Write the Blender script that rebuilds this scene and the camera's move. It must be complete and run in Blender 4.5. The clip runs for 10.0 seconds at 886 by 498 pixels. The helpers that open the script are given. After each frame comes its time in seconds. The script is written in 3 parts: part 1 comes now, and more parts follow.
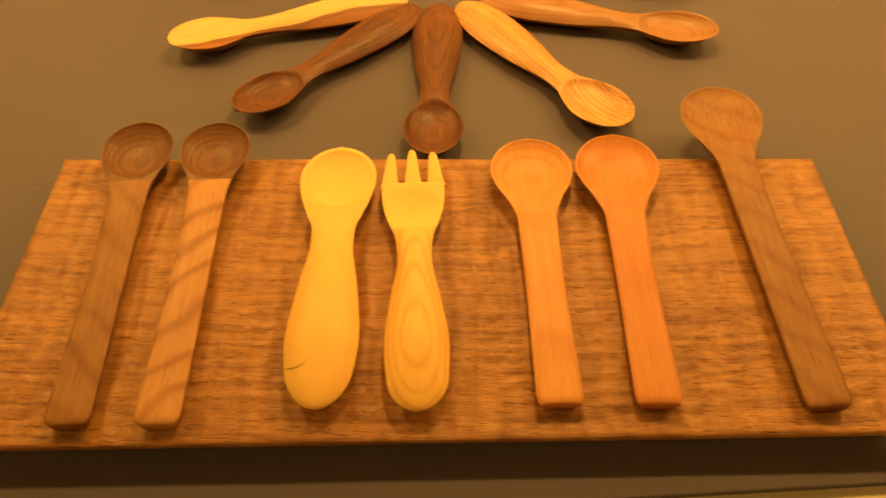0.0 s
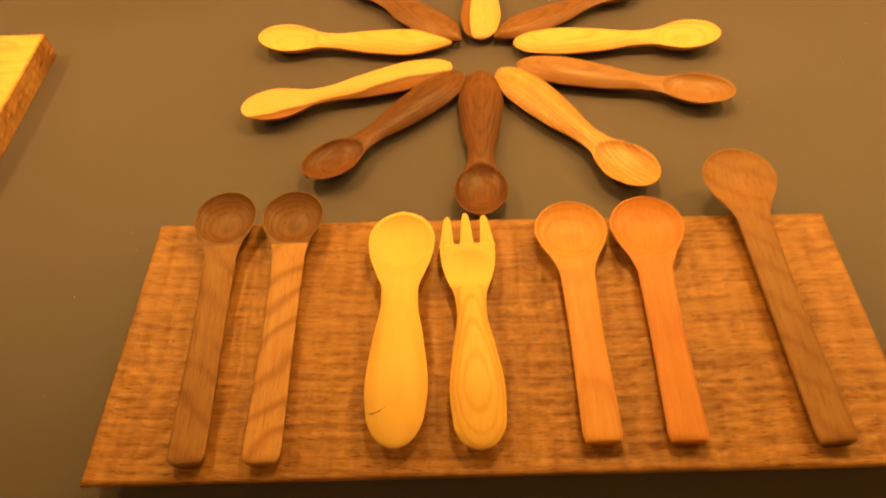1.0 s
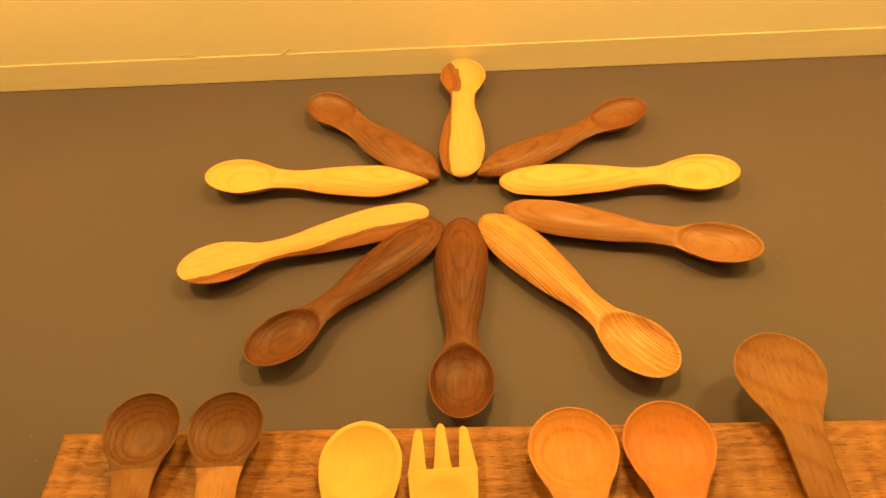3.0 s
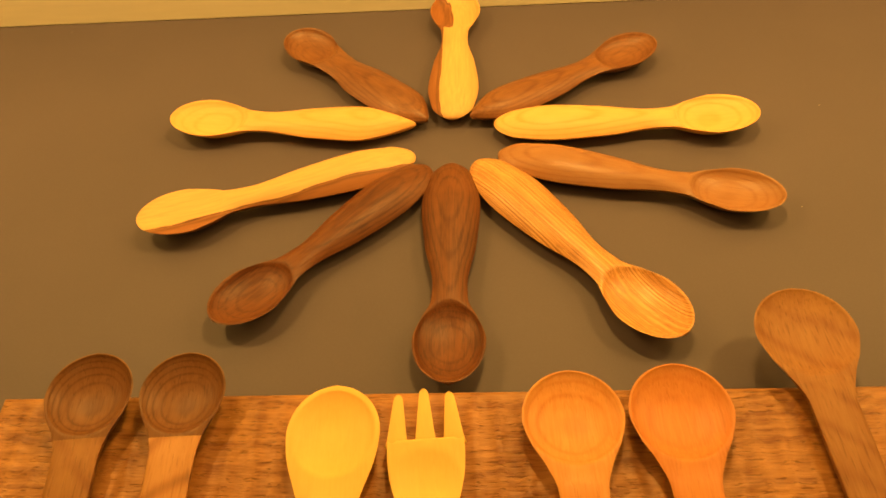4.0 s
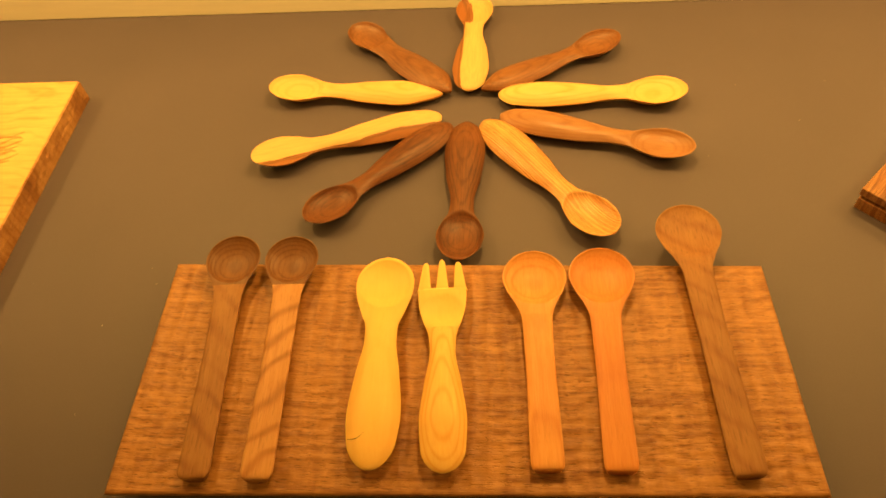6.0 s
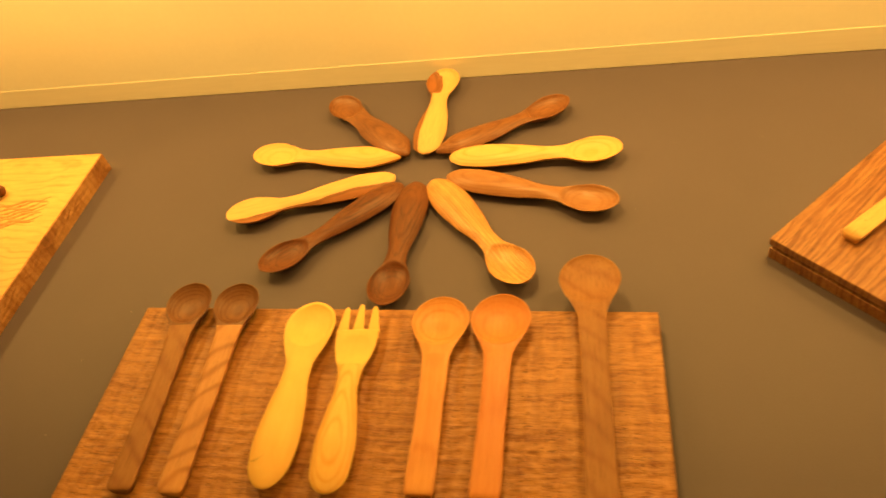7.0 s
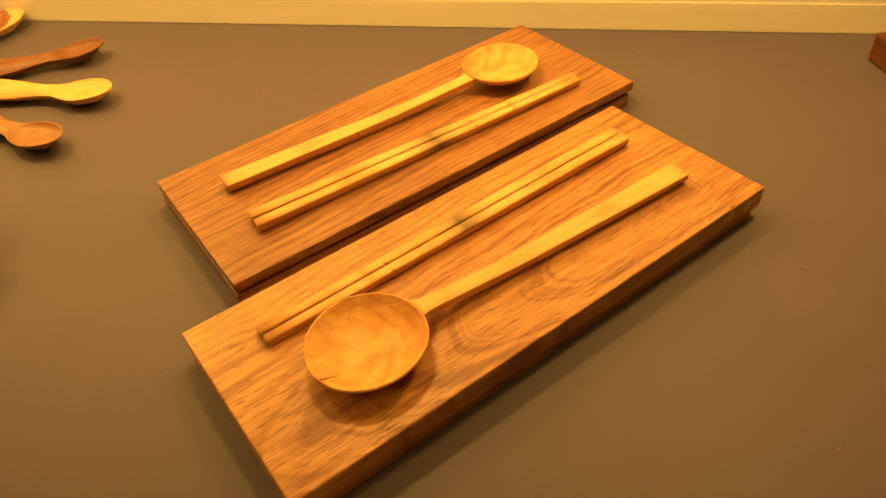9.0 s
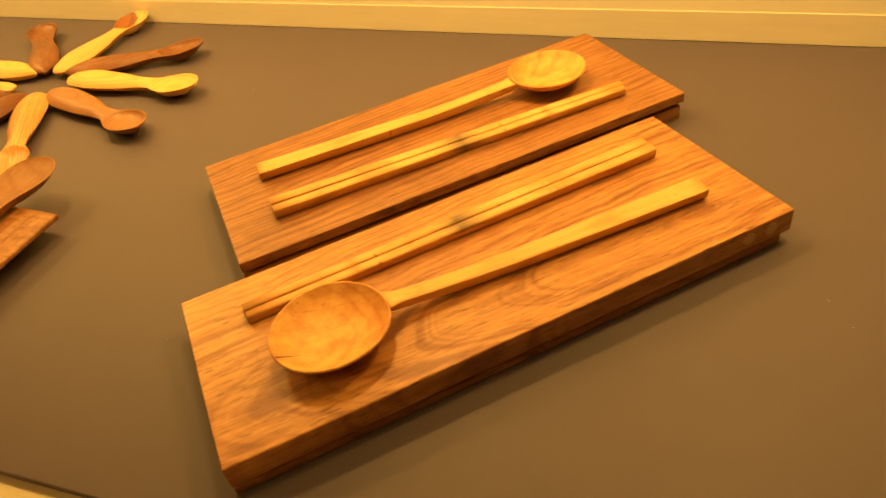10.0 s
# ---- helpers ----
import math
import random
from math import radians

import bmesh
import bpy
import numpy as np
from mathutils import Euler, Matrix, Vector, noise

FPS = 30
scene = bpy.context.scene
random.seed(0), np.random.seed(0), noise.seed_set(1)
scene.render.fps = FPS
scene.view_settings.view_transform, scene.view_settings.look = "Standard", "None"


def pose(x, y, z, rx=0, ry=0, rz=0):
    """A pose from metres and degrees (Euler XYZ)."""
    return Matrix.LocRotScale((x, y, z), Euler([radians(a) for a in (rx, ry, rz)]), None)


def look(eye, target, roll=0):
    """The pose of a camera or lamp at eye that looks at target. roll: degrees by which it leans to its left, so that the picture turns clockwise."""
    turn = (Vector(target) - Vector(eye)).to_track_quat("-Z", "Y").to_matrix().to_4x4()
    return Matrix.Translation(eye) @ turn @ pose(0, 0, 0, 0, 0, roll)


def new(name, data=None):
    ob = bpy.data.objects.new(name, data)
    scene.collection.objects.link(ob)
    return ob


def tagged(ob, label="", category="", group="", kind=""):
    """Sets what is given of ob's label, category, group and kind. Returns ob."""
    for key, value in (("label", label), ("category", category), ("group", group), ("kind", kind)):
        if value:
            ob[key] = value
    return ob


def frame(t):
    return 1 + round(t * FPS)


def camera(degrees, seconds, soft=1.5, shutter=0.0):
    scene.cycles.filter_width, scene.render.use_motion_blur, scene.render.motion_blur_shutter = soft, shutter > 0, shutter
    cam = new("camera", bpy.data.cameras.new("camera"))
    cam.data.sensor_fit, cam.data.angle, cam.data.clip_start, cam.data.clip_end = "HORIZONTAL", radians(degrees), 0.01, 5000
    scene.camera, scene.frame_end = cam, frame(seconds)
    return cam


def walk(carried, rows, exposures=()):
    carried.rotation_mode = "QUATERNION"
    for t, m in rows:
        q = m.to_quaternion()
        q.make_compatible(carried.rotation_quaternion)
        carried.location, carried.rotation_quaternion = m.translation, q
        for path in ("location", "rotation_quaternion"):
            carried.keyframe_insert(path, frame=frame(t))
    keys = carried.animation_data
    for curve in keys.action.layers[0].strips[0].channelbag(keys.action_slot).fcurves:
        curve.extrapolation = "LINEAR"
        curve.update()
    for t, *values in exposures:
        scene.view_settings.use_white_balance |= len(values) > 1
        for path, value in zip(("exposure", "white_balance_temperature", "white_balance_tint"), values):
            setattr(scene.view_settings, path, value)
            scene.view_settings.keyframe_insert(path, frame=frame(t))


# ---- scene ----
cam = camera(63.15, 10.0, soft=1.6, shutter=0.3)
# seconds, eye, yaw, pitch, roll about the view axis
PATH = [
    (0, (0.0178, -0.4086, 0.2724), 2.91, -53.20, -2.18),
    (0.5, (-0.0002, -0.4050, 0.2911), 6.29, -53.63, -6.09),
    (1, (0.0046, -0.4180, 0.3257), 5.87, -52.52, -5.60),
    (1.5, (0.0177, -0.4185, 0.3735), 5.14, -49.41, -5.37),
    (2, (0.0157, -0.3834, 0.3698), 4.78, -48.20, -5.66),
    (2.5, (0.0115, -0.3426, 0.3422), 4.66, -47.97, -5.35),
    (4, (0.0164, -0.2967, 0.2749), 4.94, -50.97, -5.31),
    (4.5, (0.0133, -0.3222, 0.2770), 4.77, -53.66, -4.21),
    (5, (0.0150, -0.3766, 0.3013), 4.17, -54.30, -3.98),
    (6.5, (0.0780, -0.4350, 0.4009), 14.46, -50.01, -11.12),
    (7, (0.1635, -0.4494, 0.3928), 20.03, -45.86, -15.33),
    (7.5, (0.2965, -0.4632, 0.3427), 22.21, -42.43, -16.59),
    (8, (0.3976, -0.4791, 0.3146), 15.04, -41.79, -12.85),
    (8.5, (0.4613, -0.4353, 0.2860), 13.54, -42.63, -8.32),
    (9, (0.5022, -0.3953, 0.2643), 14.37, -43.12, -5.83),
    (9.5, (0.5136, -0.3753, 0.2516), 21.86, -41.84, -7.42),
    (10, (0.5765, -0.3796, 0.2487), 29.75, -40.03, -11.17),
]
walk(cam, [(t, pose(*e, 90 + pitch, 0, yaw) @ pose(0, 0, 0, 0, 0, roll)) for t, e, yaw, pitch, roll in PATH],
     exposures=((0, -0.06), (1.5, -0.02), (2.5, -0.10), (4.0, -0.20), (4.5, -0.19), (5.0, -0.12), (6.5, 0.03), (8.0, 0.0), (10.0, 0.04)))

# ---- light ----
LAMP = (1.0, 0.548, 0.120)
world = bpy.data.worlds.new("world")
scene.world = world
world.use_nodes = True
world.node_tree.nodes["Background"].inputs[0].default_value = (*LAMP, 1)
world.node_tree.nodes["Background"].inputs[1].default_value = 0.03


def disk_lamp(at, aim, size, watts):
    data = bpy.data.lights.new("unseen_lamp", "AREA")
    data.shape, data.size, data.energy, data.color = "DISK", size, watts, LAMP
    ob = new("unseen_lamp", data)
    ob.matrix_world = look(at, aim)
    return ob


# unseen row hung low over the table, inferred from the overlapping overhead shadows
for x in (-0.62, -0.28, 0.06, 0.34, 0.62):
    disk_lamp((x, 0.0, 0.41), (x, 0.12, 0.10), 0.055, 1.75)
# broad fill added to lift the wall and front faces; no known fixture
disk_lamp((0.15, -1.0, 1.55), (0.15, 0.1, 0.1), 0.9, 6.8)


# ---- materials ----
class Nodes:
    """A short way to write node materials."""

    def __init__(self, name):
        self.mat = bpy.data.materials.new(name)
        self.mat.use_nodes = True
        self.tree = self.mat.node_tree
        self.bsdf = self.tree.nodes["Principled BSDF"]

    def add(self, kind, **sets):
        n = self.tree.nodes.new(kind)
        for key, value in sets.items():
            n.inputs[key.replace("_", " ")].default_value = value
        return n

    def link(self, a, b):
        self.tree.links.new(a, b)

    def math(self, op, a, b=0.5, clamp=False):
        n = self.tree.nodes.new("ShaderNodeMath")
        n.operation, n.use_clamp = op, clamp
        for i, v in enumerate((a, b)):
            if isinstance(v, (int, float)):
                n.inputs[i].default_value = v
            else:
                self.link(v, n.inputs[i])
        return n.outputs[0]

    def coords(self, scale, shift=(0, 0, 0), vary=0.0):
        tc = self.tree.nodes.new("ShaderNodeTexCoord")
        mp = self.add("ShaderNodeMapping", Scale=scale, Location=shift)
        if vary:
            info = self.tree.nodes.new("ShaderNodeObjectInfo")
            off = self.tree.nodes.new("ShaderNodeVectorMath")
            off.operation = "MULTIPLY_ADD"
            self.link(info.outputs["Random"], off.inputs[0])
            off.inputs[1].default_value = (vary, vary * 0.37, vary * 0.61)
            self.link(tc.outputs["Object"], off.inputs[2])
            self.link(off.outputs[0], mp.inputs[0])
        else:
            self.link(tc.outputs["Object"], mp.inputs[0])
        return mp.outputs[0]

    def noise(self, vec, scale, detail=3.0, rough=0.55, distort=0.0):
        n = self.add("ShaderNodeTexNoise", Scale=scale, Detail=detail, Roughness=rough, Distortion=distort)
        self.link(vec, n.inputs["Vector"])
        return n.outputs["Fac"]

    def ramp(self, fac, stops):
        n = self.tree.nodes.new("ShaderNodeValToRGB")
        els = n.color_ramp.elements
        while len(els) < len(stops):
            els.new(0.5)
        for e, (p, col) in zip(els, stops):
            e.position = p
            e.color = (*col, 1) if len(col) == 3 else (col[0], col[0], col[0], 1)
        self.link(fac, n.inputs[0])
        return n.outputs[0]

    def mix(self, fac, a, b, mode="MIX"):
        n = self.tree.nodes.new("ShaderNodeMix")
        n.data_type, n.blend_type = "RGBA", mode
        for sock, v in ((n.inputs[0], fac), (n.inputs[6], a), (n.inputs[7], b)):
            if isinstance(v, (int, float)):
                sock.default_value = v
            elif isinstance(v, tuple):
                sock.default_value = (*v, 1)
            else:
                self.link(v, sock)
        return n.outputs[2]

    def finish(self, colour, rough, bump=None, strength=0.3, distance=0.0005, specular=0.5):
        if isinstance(colour, tuple):
            self.bsdf.inputs["Base Color"].default_value = (*colour, 1)
        else:
            self.link(colour, self.bsdf.inputs["Base Color"])
        if isinstance(rough, (int, float)):
            self.bsdf.inputs["Roughness"].default_value = rough
        else:
            self.link(rough, self.bsdf.inputs["Roughness"])
        self.bsdf.inputs["Specular IOR Level"].default_value = specular
        if bump is not None:
            b = self.add("ShaderNodeBump", Strength=strength, Distance=distance)
            self.link(bump, b.inputs["Height"])
            self.link(b.outputs[0], self.bsdf.inputs["Normal"])
        return self.mat


def wood(name, light, dark, rings=60.0, stretch=(0.12, 1.0, 1.0), twist=2.5, ring=0.45, fibre=0.5, mottle=0.5, pores=0.35, rough=0.5,
         centre=(0.0, 0.0, -0.03), turn=0.0, vary=0.0, specks=0.0, relief=0.25, sap=None, stain=None, figure=None, blotch=30.0, wobble=0.010, gloss=0.30, uneven=0.0, heart=None):
    """Wood along local x: growth rings in stretched space, fibres, pores, mottling, and at will sapwood, a stain or a cross figure."""
    m = Nodes(name)
    base = m.coords((1, 1, 1), vary=vary)
    rot = m.add("ShaderNodeMapping", Rotation=(0, radians(1.5), radians(turn)), Location=centre)
    m.link(base, rot.inputs[0])
    st = m.add("ShaderNodeMapping", Scale=stretch)
    m.link(rot.outputs[0], st.inputs[0])
    warp = m.noise(st.outputs[0], 30.0, 2.0)
    swirl = m.add("ShaderNodeTexNoise", Scale=24.0, Detail=2.0)
    m.link(rot.outputs[0], swirl.inputs["Vector"])
    bend = m.tree.nodes.new("ShaderNodeVectorMath")
    bend.operation = "MULTIPLY_ADD"
    m.link(swirl.outputs["Color"], bend.inputs[0])
    bend.inputs[1].default_value = (wobble, wobble, wobble)
    m.link(st.outputs[0], bend.inputs[2])
    wave = m.add("ShaderNodeTexWave", Scale=rings, Distortion=twist, Detail=1.0, Detail_Scale=0.6)
    wave.wave_type, wave.rings_direction, wave.wave_profile = "RINGS", "SPHERICAL", "SIN"
    m.link(bend.outputs[0], wave.inputs["Vector"])
    fade = m.ramp(m.noise(rot.outputs[0], 26.0, 2.0), [(0.30, (0.25,)), (0.58, (1.0,))])
    lines = m.math("MULTIPLY", m.math("POWER", wave.outputs["Fac"], 4.0), fade)
    if uneven:
        # growth rings of uneven width: one-dimensional noise over the distance from the pith
        away = m.tree.nodes.new("ShaderNodeVectorMath")
        away.operation = "LENGTH"
        m.link(bend.outputs[0], away.inputs[0])
        year = m.add("ShaderNodeTexNoise", Scale=uneven, Detail=2.5, Roughness=0.6)
        year.noise_dimensions = "1D"
        m.link(away.outputs["Value"], year.inputs["W"])
        lines = m.math("MULTIPLY", m.ramp(year.outputs["Fac"], [(0.38, (0.0,)), (0.52, (0.35,)), (0.62, (1.0,))]), m.math("ADD", m.math("MULTIPLY", fade, 0.6), 0.4))
    fib = m.add("ShaderNodeMapping", Scale=(0.045, 1, 1), Rotation=(0, 0, radians(turn)))
    m.link(base, fib.inputs[0])
    fine = m.noise(fib.outputs[0], 1500.0, 2.0, 0.6)
    broad = m.noise(fib.outputs[0], 380.0, 2.0, 0.6)
    por = m.add("ShaderNodeMapping", Scale=(0.10, 1, 1), Rotation=(0, 0, radians(turn)))
    m.link(base, por.inputs[0])
    pore = m.ramp(m.noise(por.outputs[0], 1250.0, 1.0), [(0.58, (0,)), (0.72, (1,))])
    mott = m.noise(base, blotch, 4.0, 0.6)
    f = m.math("MULTIPLY", lines, ring)
    f = m.math("ADD", f, m.math("MULTIPLY", m.math("SUBTRACT", fine, 0.5), fibre))
    f = m.math("ADD", f, m.math("MULTIPLY", m.math("SUBTRACT", broad, 0.5), fibre * 1.2))
    f = m.math("ADD", f, m.math("MULTIPLY", m.math("SUBTRACT", mott, 0.45), mottle * 1.5))
    f = m.math("ADD", f, m.math("MULTIPLY", m.math("SUBTRACT", warp, 0.45), mottle))
    if figure:
        fig = m.coords((*figure, 1.0))
        f = m.math("ADD", f, m.math("MULTIPLY", m.math("SUBTRACT", m.noise(fig, 1.0, 2.0, 0.5, 0.6), 0.5), 0.6))
    if heart:
        # dark heartwood patch: (x, y, half length, half width, depth)
        span = m.add("ShaderNodeMapping", Location=(-heart[0] / heart[2], -heart[1] / heart[3], 0), Scale=(1 / heart[2], 1 / heart[3], 0))
        m.link(base, span.inputs[0])
        far = m.tree.nodes.new("ShaderNodeVectorMath")
        far.operation = "LENGTH"
        m.link(span.outputs[0], far.inputs[0])
        k = m.math("ADD", far.outputs["Value"], m.math("MULTIPLY", m.math("SUBTRACT", mott, 0.5), 1.6))
        f = m.math("ADD", f, m.math("MULTIPLY", m.ramp(k, [(0.65, (1.0,)), (1.15, (0.0,))]), heart[4]))
    f = m.math("ADD", f, 0.12, True)
    mid = tuple((a * b2) ** 0.5 * k for a, b2, k in zip(light, dark, (1.08, 0.98, 0.90)))
    col = m.ramp(f, [(0.0, light), (0.5, mid), (1.0, dark)])
    deep = tuple(0.4 * v for v in dark)
    if sap:
        # pale sapwood: (colour, slope along x, slope along y, offset)
        sep = m.tree.nodes.new("ShaderNodeSeparateXYZ")
        m.link(base, sep.inputs[0])
        k = m.math("ADD", m.math("MULTIPLY", sep.outputs["X"], sap[1]), m.math("MULTIPLY", sep.outputs["Y"], sap[2]))
        k = m.math("ADD", k, m.math("MULTIPLY", m.math("SUBTRACT", warp, 0.5), 1.2))
        k = m.math("ADD", k, sap[3], True)
        col = m.mix(m.math("MULTIPLY", k, 0.85), col, m.mix(m.math("MULTIPLY", f, 0.9, True), sap[0], mid))
    if stain:
        sep = m.tree.nodes.new("ShaderNodeSeparateXYZ")
        m.link(base, sep.inputs[0])
        away = m.math("ABSOLUTE", m.math("SUBTRACT", sep.outputs["X"], stain))
        k = m.math("SUBTRACT", 1.0, m.math("MULTIPLY", away, 60.0), True)
        k = m.math("MULTIPLY", k, m.ramp(m.noise(st.outputs[0], 160.0, 2.0), [(0.32, (0,)), (0.52, (1,))]))
        col = m.mix(m.math("MULTIPLY", k, 0.85), col, (0.07, 0.05, 0.035))
    col = m.mix(m.math("MULTIPLY", pore, pores), col, deep)
    if specks:
        sp = m.ramp(m.noise(base, 300.0, 1.0), [(0.70, (0,)), (0.76, (1,))])
        col = m.mix(m.math("MULTIPLY", sp, specks), col, dark)
    height = m.math("SUBTRACT", m.math("MULTIPLY", fine, 0.6), m.math("MULTIPLY", pore, 0.8))
    r = m.math("ADD", rough - 0.12, m.math("MULTIPLY", fine, 0.24))
    return m.finish(col, r, height, relief, 0.0003, gloss)


def two_tone(name, light, dark, edge):
    """Pale sapwood with a band of dark heartwood on one flank."""
    m = Nodes(name)
    base = m.coords((1, 1, 1))
    st = m.add("ShaderNodeMapping", Scale=(0.15, 1, 1))
    m.link(base, st.inputs[0])
    wav = m.noise(st.outputs[0], 130.0, 3.0)
    sep = m.tree.nodes.new("ShaderNodeSeparateXYZ")
    m.link(base, sep.inputs[0])
    y = m.math("ADD", sep.outputs["Y"], m.math("MULTIPLY", m.math("SUBTRACT", wav, 0.5), 0.010))
    y = m.math("SUBTRACT", y, m.math("MULTIPLY", sep.outputs["Z"], 0.55))
    k = m.math("MULTIPLY", m.math("SUBTRACT", y, edge), 160.0)
    band = m.ramp(m.math("ADD", k, 0.3, True), [(0.0, light), (0.28, light), (0.36, tuple(0.35 * v for v in dark)),
                                                (0.5, dark), (0.72, tuple(0.6 * v for v in dark)), (1.0, dark)])
    fib = m.add("ShaderNodeMapping", Scale=(0.05, 1, 1))
    m.link(base, fib.inputs[0])
    fibre = m.noise(fib.outputs[0], 800.0, 3.0)
    col = m.mix(m.math("MULTIPLY", m.math("SUBTRACT", fibre, 0.3, True), 0.5), band, tuple(0.7 * v for v in dark), "MULTIPLY")
    return m.finish(col, 0.5, fibre, 0.15, 0.0003, 0.35)


FLAT = (0.05, 0.45, 4.5)
WALNUT_BOARD = wood("walnut_board", (0.46, 0.212, 0.058), (0.10, 0.035, 0.011), stretch=(0.38, 1, 1), uneven=210.0, wobble=0.012, heart=(0.0, -0.035, 0.10, 0.045, 0.22), ring=0.20, fibre=0.62, mottle=0.28, pores=0.45, rough=0.42, centre=(0.0, 0.088, -0.01), vary=0.0, relief=0.7, figure=(120, 34), gloss=0.35, blotch=16.0)
WALNUT_CASE = wood("walnut_case", (0.60, 0.290, 0.080), (0.15, 0.052, 0.015), stretch=(0.19, 1, 1), uneven=230.0, ring=0.44, fibre=0.70, mottle=0.38, pores=0.6, rough=0.42, centre=(-0.262, 0.078, -0.012), vary=0.0, relief=0.5, sap=((0.78, 0.43, 0.13), -6.5, 9.0, 0.88), gloss=0.5, wobble=0.012)
WALNUT_STRAIGHT = wood("walnut_straight", (0.43, 0.200, 0.060), (0.115, 0.041, 0.013), stretch=(0.06, 1, 1), uneven=320.0, ring=0.42, fibre=0.65, mottle=0.45, pores=0.5, rough=0.40, centre=(0.05, 0.14, -0.02), turn=-5, vary=0.0, relief=0.4, gloss=0.5, wobble=0.008)
WALNUT_SPOON = wood("walnut_spoon", (0.26, 0.107, 0.033), (0.085, 0.029, 0.010), rings=55, stretch=FLAT, twist=2.5, ring=0.28, fibre=0.5, mottle=0.5, pores=0.25, rough=0.42, gloss=0.35)
WALNUT_SPOON_B = wood("walnut_spoon_b", (0.26, 0.107, 0.033), (0.085, 0.029, 0.010), rings=55, stretch=FLAT, twist=2.5, ring=0.28, fibre=0.5, mottle=0.5, pores=0.25, rough=0.42, gloss=0.5, centre=(0.004, 0.006, -0.024))
WALNUT_DARK = wood("walnut_dark", (0.185, 0.062, 0.016), (0.042, 0.013, 0.0045), rings=50, stretch=FLAT, twist=3, ring=0.28, fibre=0.5, mottle=0.7, pores=0.25, rough=0.42, gloss=0.35)
WALNUT_DARK_B = wood("walnut_dark_b", (0.185, 0.062, 0.016), (0.042, 0.013, 0.0045), rings=50, stretch=FLAT, twist=3, ring=0.28, fibre=0.5, mottle=0.7, pores=0.25, rough=0.44, gloss=0.35, centre=(0.01, -0.006, -0.026))
WALNUT_BOWL = wood("walnut_bowl", (0.21, 0.090, 0.030), (0.07, 0.025, 0.008), rings=46, stretch=(0.3, 0.3, 6.0), twist=1.5, ring=0.5, fibre=0.4, mottle=0.4, pores=0.25, rough=0.42, vary=0.0)
WALNUT_GREY = wood("walnut_grey", (0.34, 0.158, 0.048), (0.15, 0.060, 0.018), rings=24, stretch=(0.9, 0.9, 1), twist=3, ring=0.42, fibre=0.4, mottle=0.35, pores=0.3, rough=0.5, turn=0, centre=(0.5, -0.55, 0), wobble=0.02)
WALNUT_GREY_B = wood("walnut_grey_b", (0.34, 0.158, 0.048), (0.15, 0.060, 0.018), rings=24, stretch=(0.9, 0.9, 1), twist=3, ring=0.28, fibre=0.4, mottle=0.35, pores=0.3, rough=0.5, turn=0, centre=(0.47, -0.50, 0), wobble=0.02)
WALNUT_PALE = wood("walnut_pale", (0.56, 0.285, 0.098), (0.27, 0.115, 0.036), rings=26, stretch=(0.9, 0.9, 1), twist=3, ring=0.6, fibre=0.4, mottle=0.3, pores=0.25, rough=0.45, turn=0, centre=(0.5, 0.6, 0), wobble=0.02)
CHERRY = wood("cherry", (0.68, 0.315, 0.085), (0.42, 0.160, 0.038), rings=42, stretch=FLAT, twist=2, ring=0.35, fibre=0.45, mottle=0.3, pores=0.1, rough=0.42)
CHERRY_RED = wood("cherry_red", (0.62, 0.245, 0.058), (0.38, 0.125, 0.030), rings=34, stretch=FLAT, twist=2, ring=0.18, fibre=0.4, mottle=0.4, pores=0.1, rough=0.4)
CHERRY_TAN = wood("cherry_tan", (0.37, 0.182, 0.072), (0.20, 0.088, 0.033), rings=45, stretch=FLAT, twist=2, ring=0.35, fibre=0.35, mottle=0.4, pores=0.1, rough=0.36, gloss=0.35)
MAPLE = wood("maple", (0.84, 0.50, 0.175), (0.60, 0.30, 0.068), rings=40, stretch=FLAT, twist=3, ring=0.4, fibre=0.25, mottle=0.25, pores=0.05, rough=0.45, relief=0.12)
MAPLE_B = wood("maple_b", (0.84, 0.50, 0.175), (0.60, 0.30, 0.068), rings=40, stretch=FLAT, twist=3, ring=0.25, fibre=0.25, mottle=0.25, pores=0.05, rough=0.45, relief=0.12, centre=(-0.06, 0.004, -0.022))
MAPLE_PALE = wood("maple_pale", (0.89, 0.57, 0.15), (0.72, 0.40, 0.085), rings=20, stretch=FLAT, twist=3, ring=0.1, fibre=0.2, mottle=0.35, pores=0.03, rough=0.48, relief=0.1)
MAPLE_GRAIN = wood("maple_grain", (0.89, 0.57, 0.15), (0.62, 0.30, 0.058), rings=40, stretch=FLAT, twist=3, ring=0.38, fibre=0.25, mottle=0.3, pores=0.04, rough=0.46, relief=0.1)
ASH = wood("ash", (0.76, 0.43, 0.145), (0.36, 0.155, 0.04), uneven=1500.0, stretch=(0.012, 1, 0.12), ring=0.95, fibre=0.6, mottle=0.2, pores=0.3, rough=0.38, gloss=0.5, wobble=0.001)
BIRCH = wood("birch", (0.78, 0.48, 0.16), (0.48, 0.225, 0.06), rings=50, stretch=FLAT, twist=2, ring=0.3, fibre=0.4, mottle=0.3, pores=0.15, rough=0.46, specks=0.8)
BIRCH_BURL = wood("birch_burl", (0.78, 0.45, 0.125), (0.36, 0.13, 0.032), rings=45, stretch=(0.7, 0.7, 2.5), twist=9, ring=0.15, fibre=0.15, mottle=0.7, pores=0.1, rough=0.45, specks=0.6, relief=0.6, blotch=110.0)
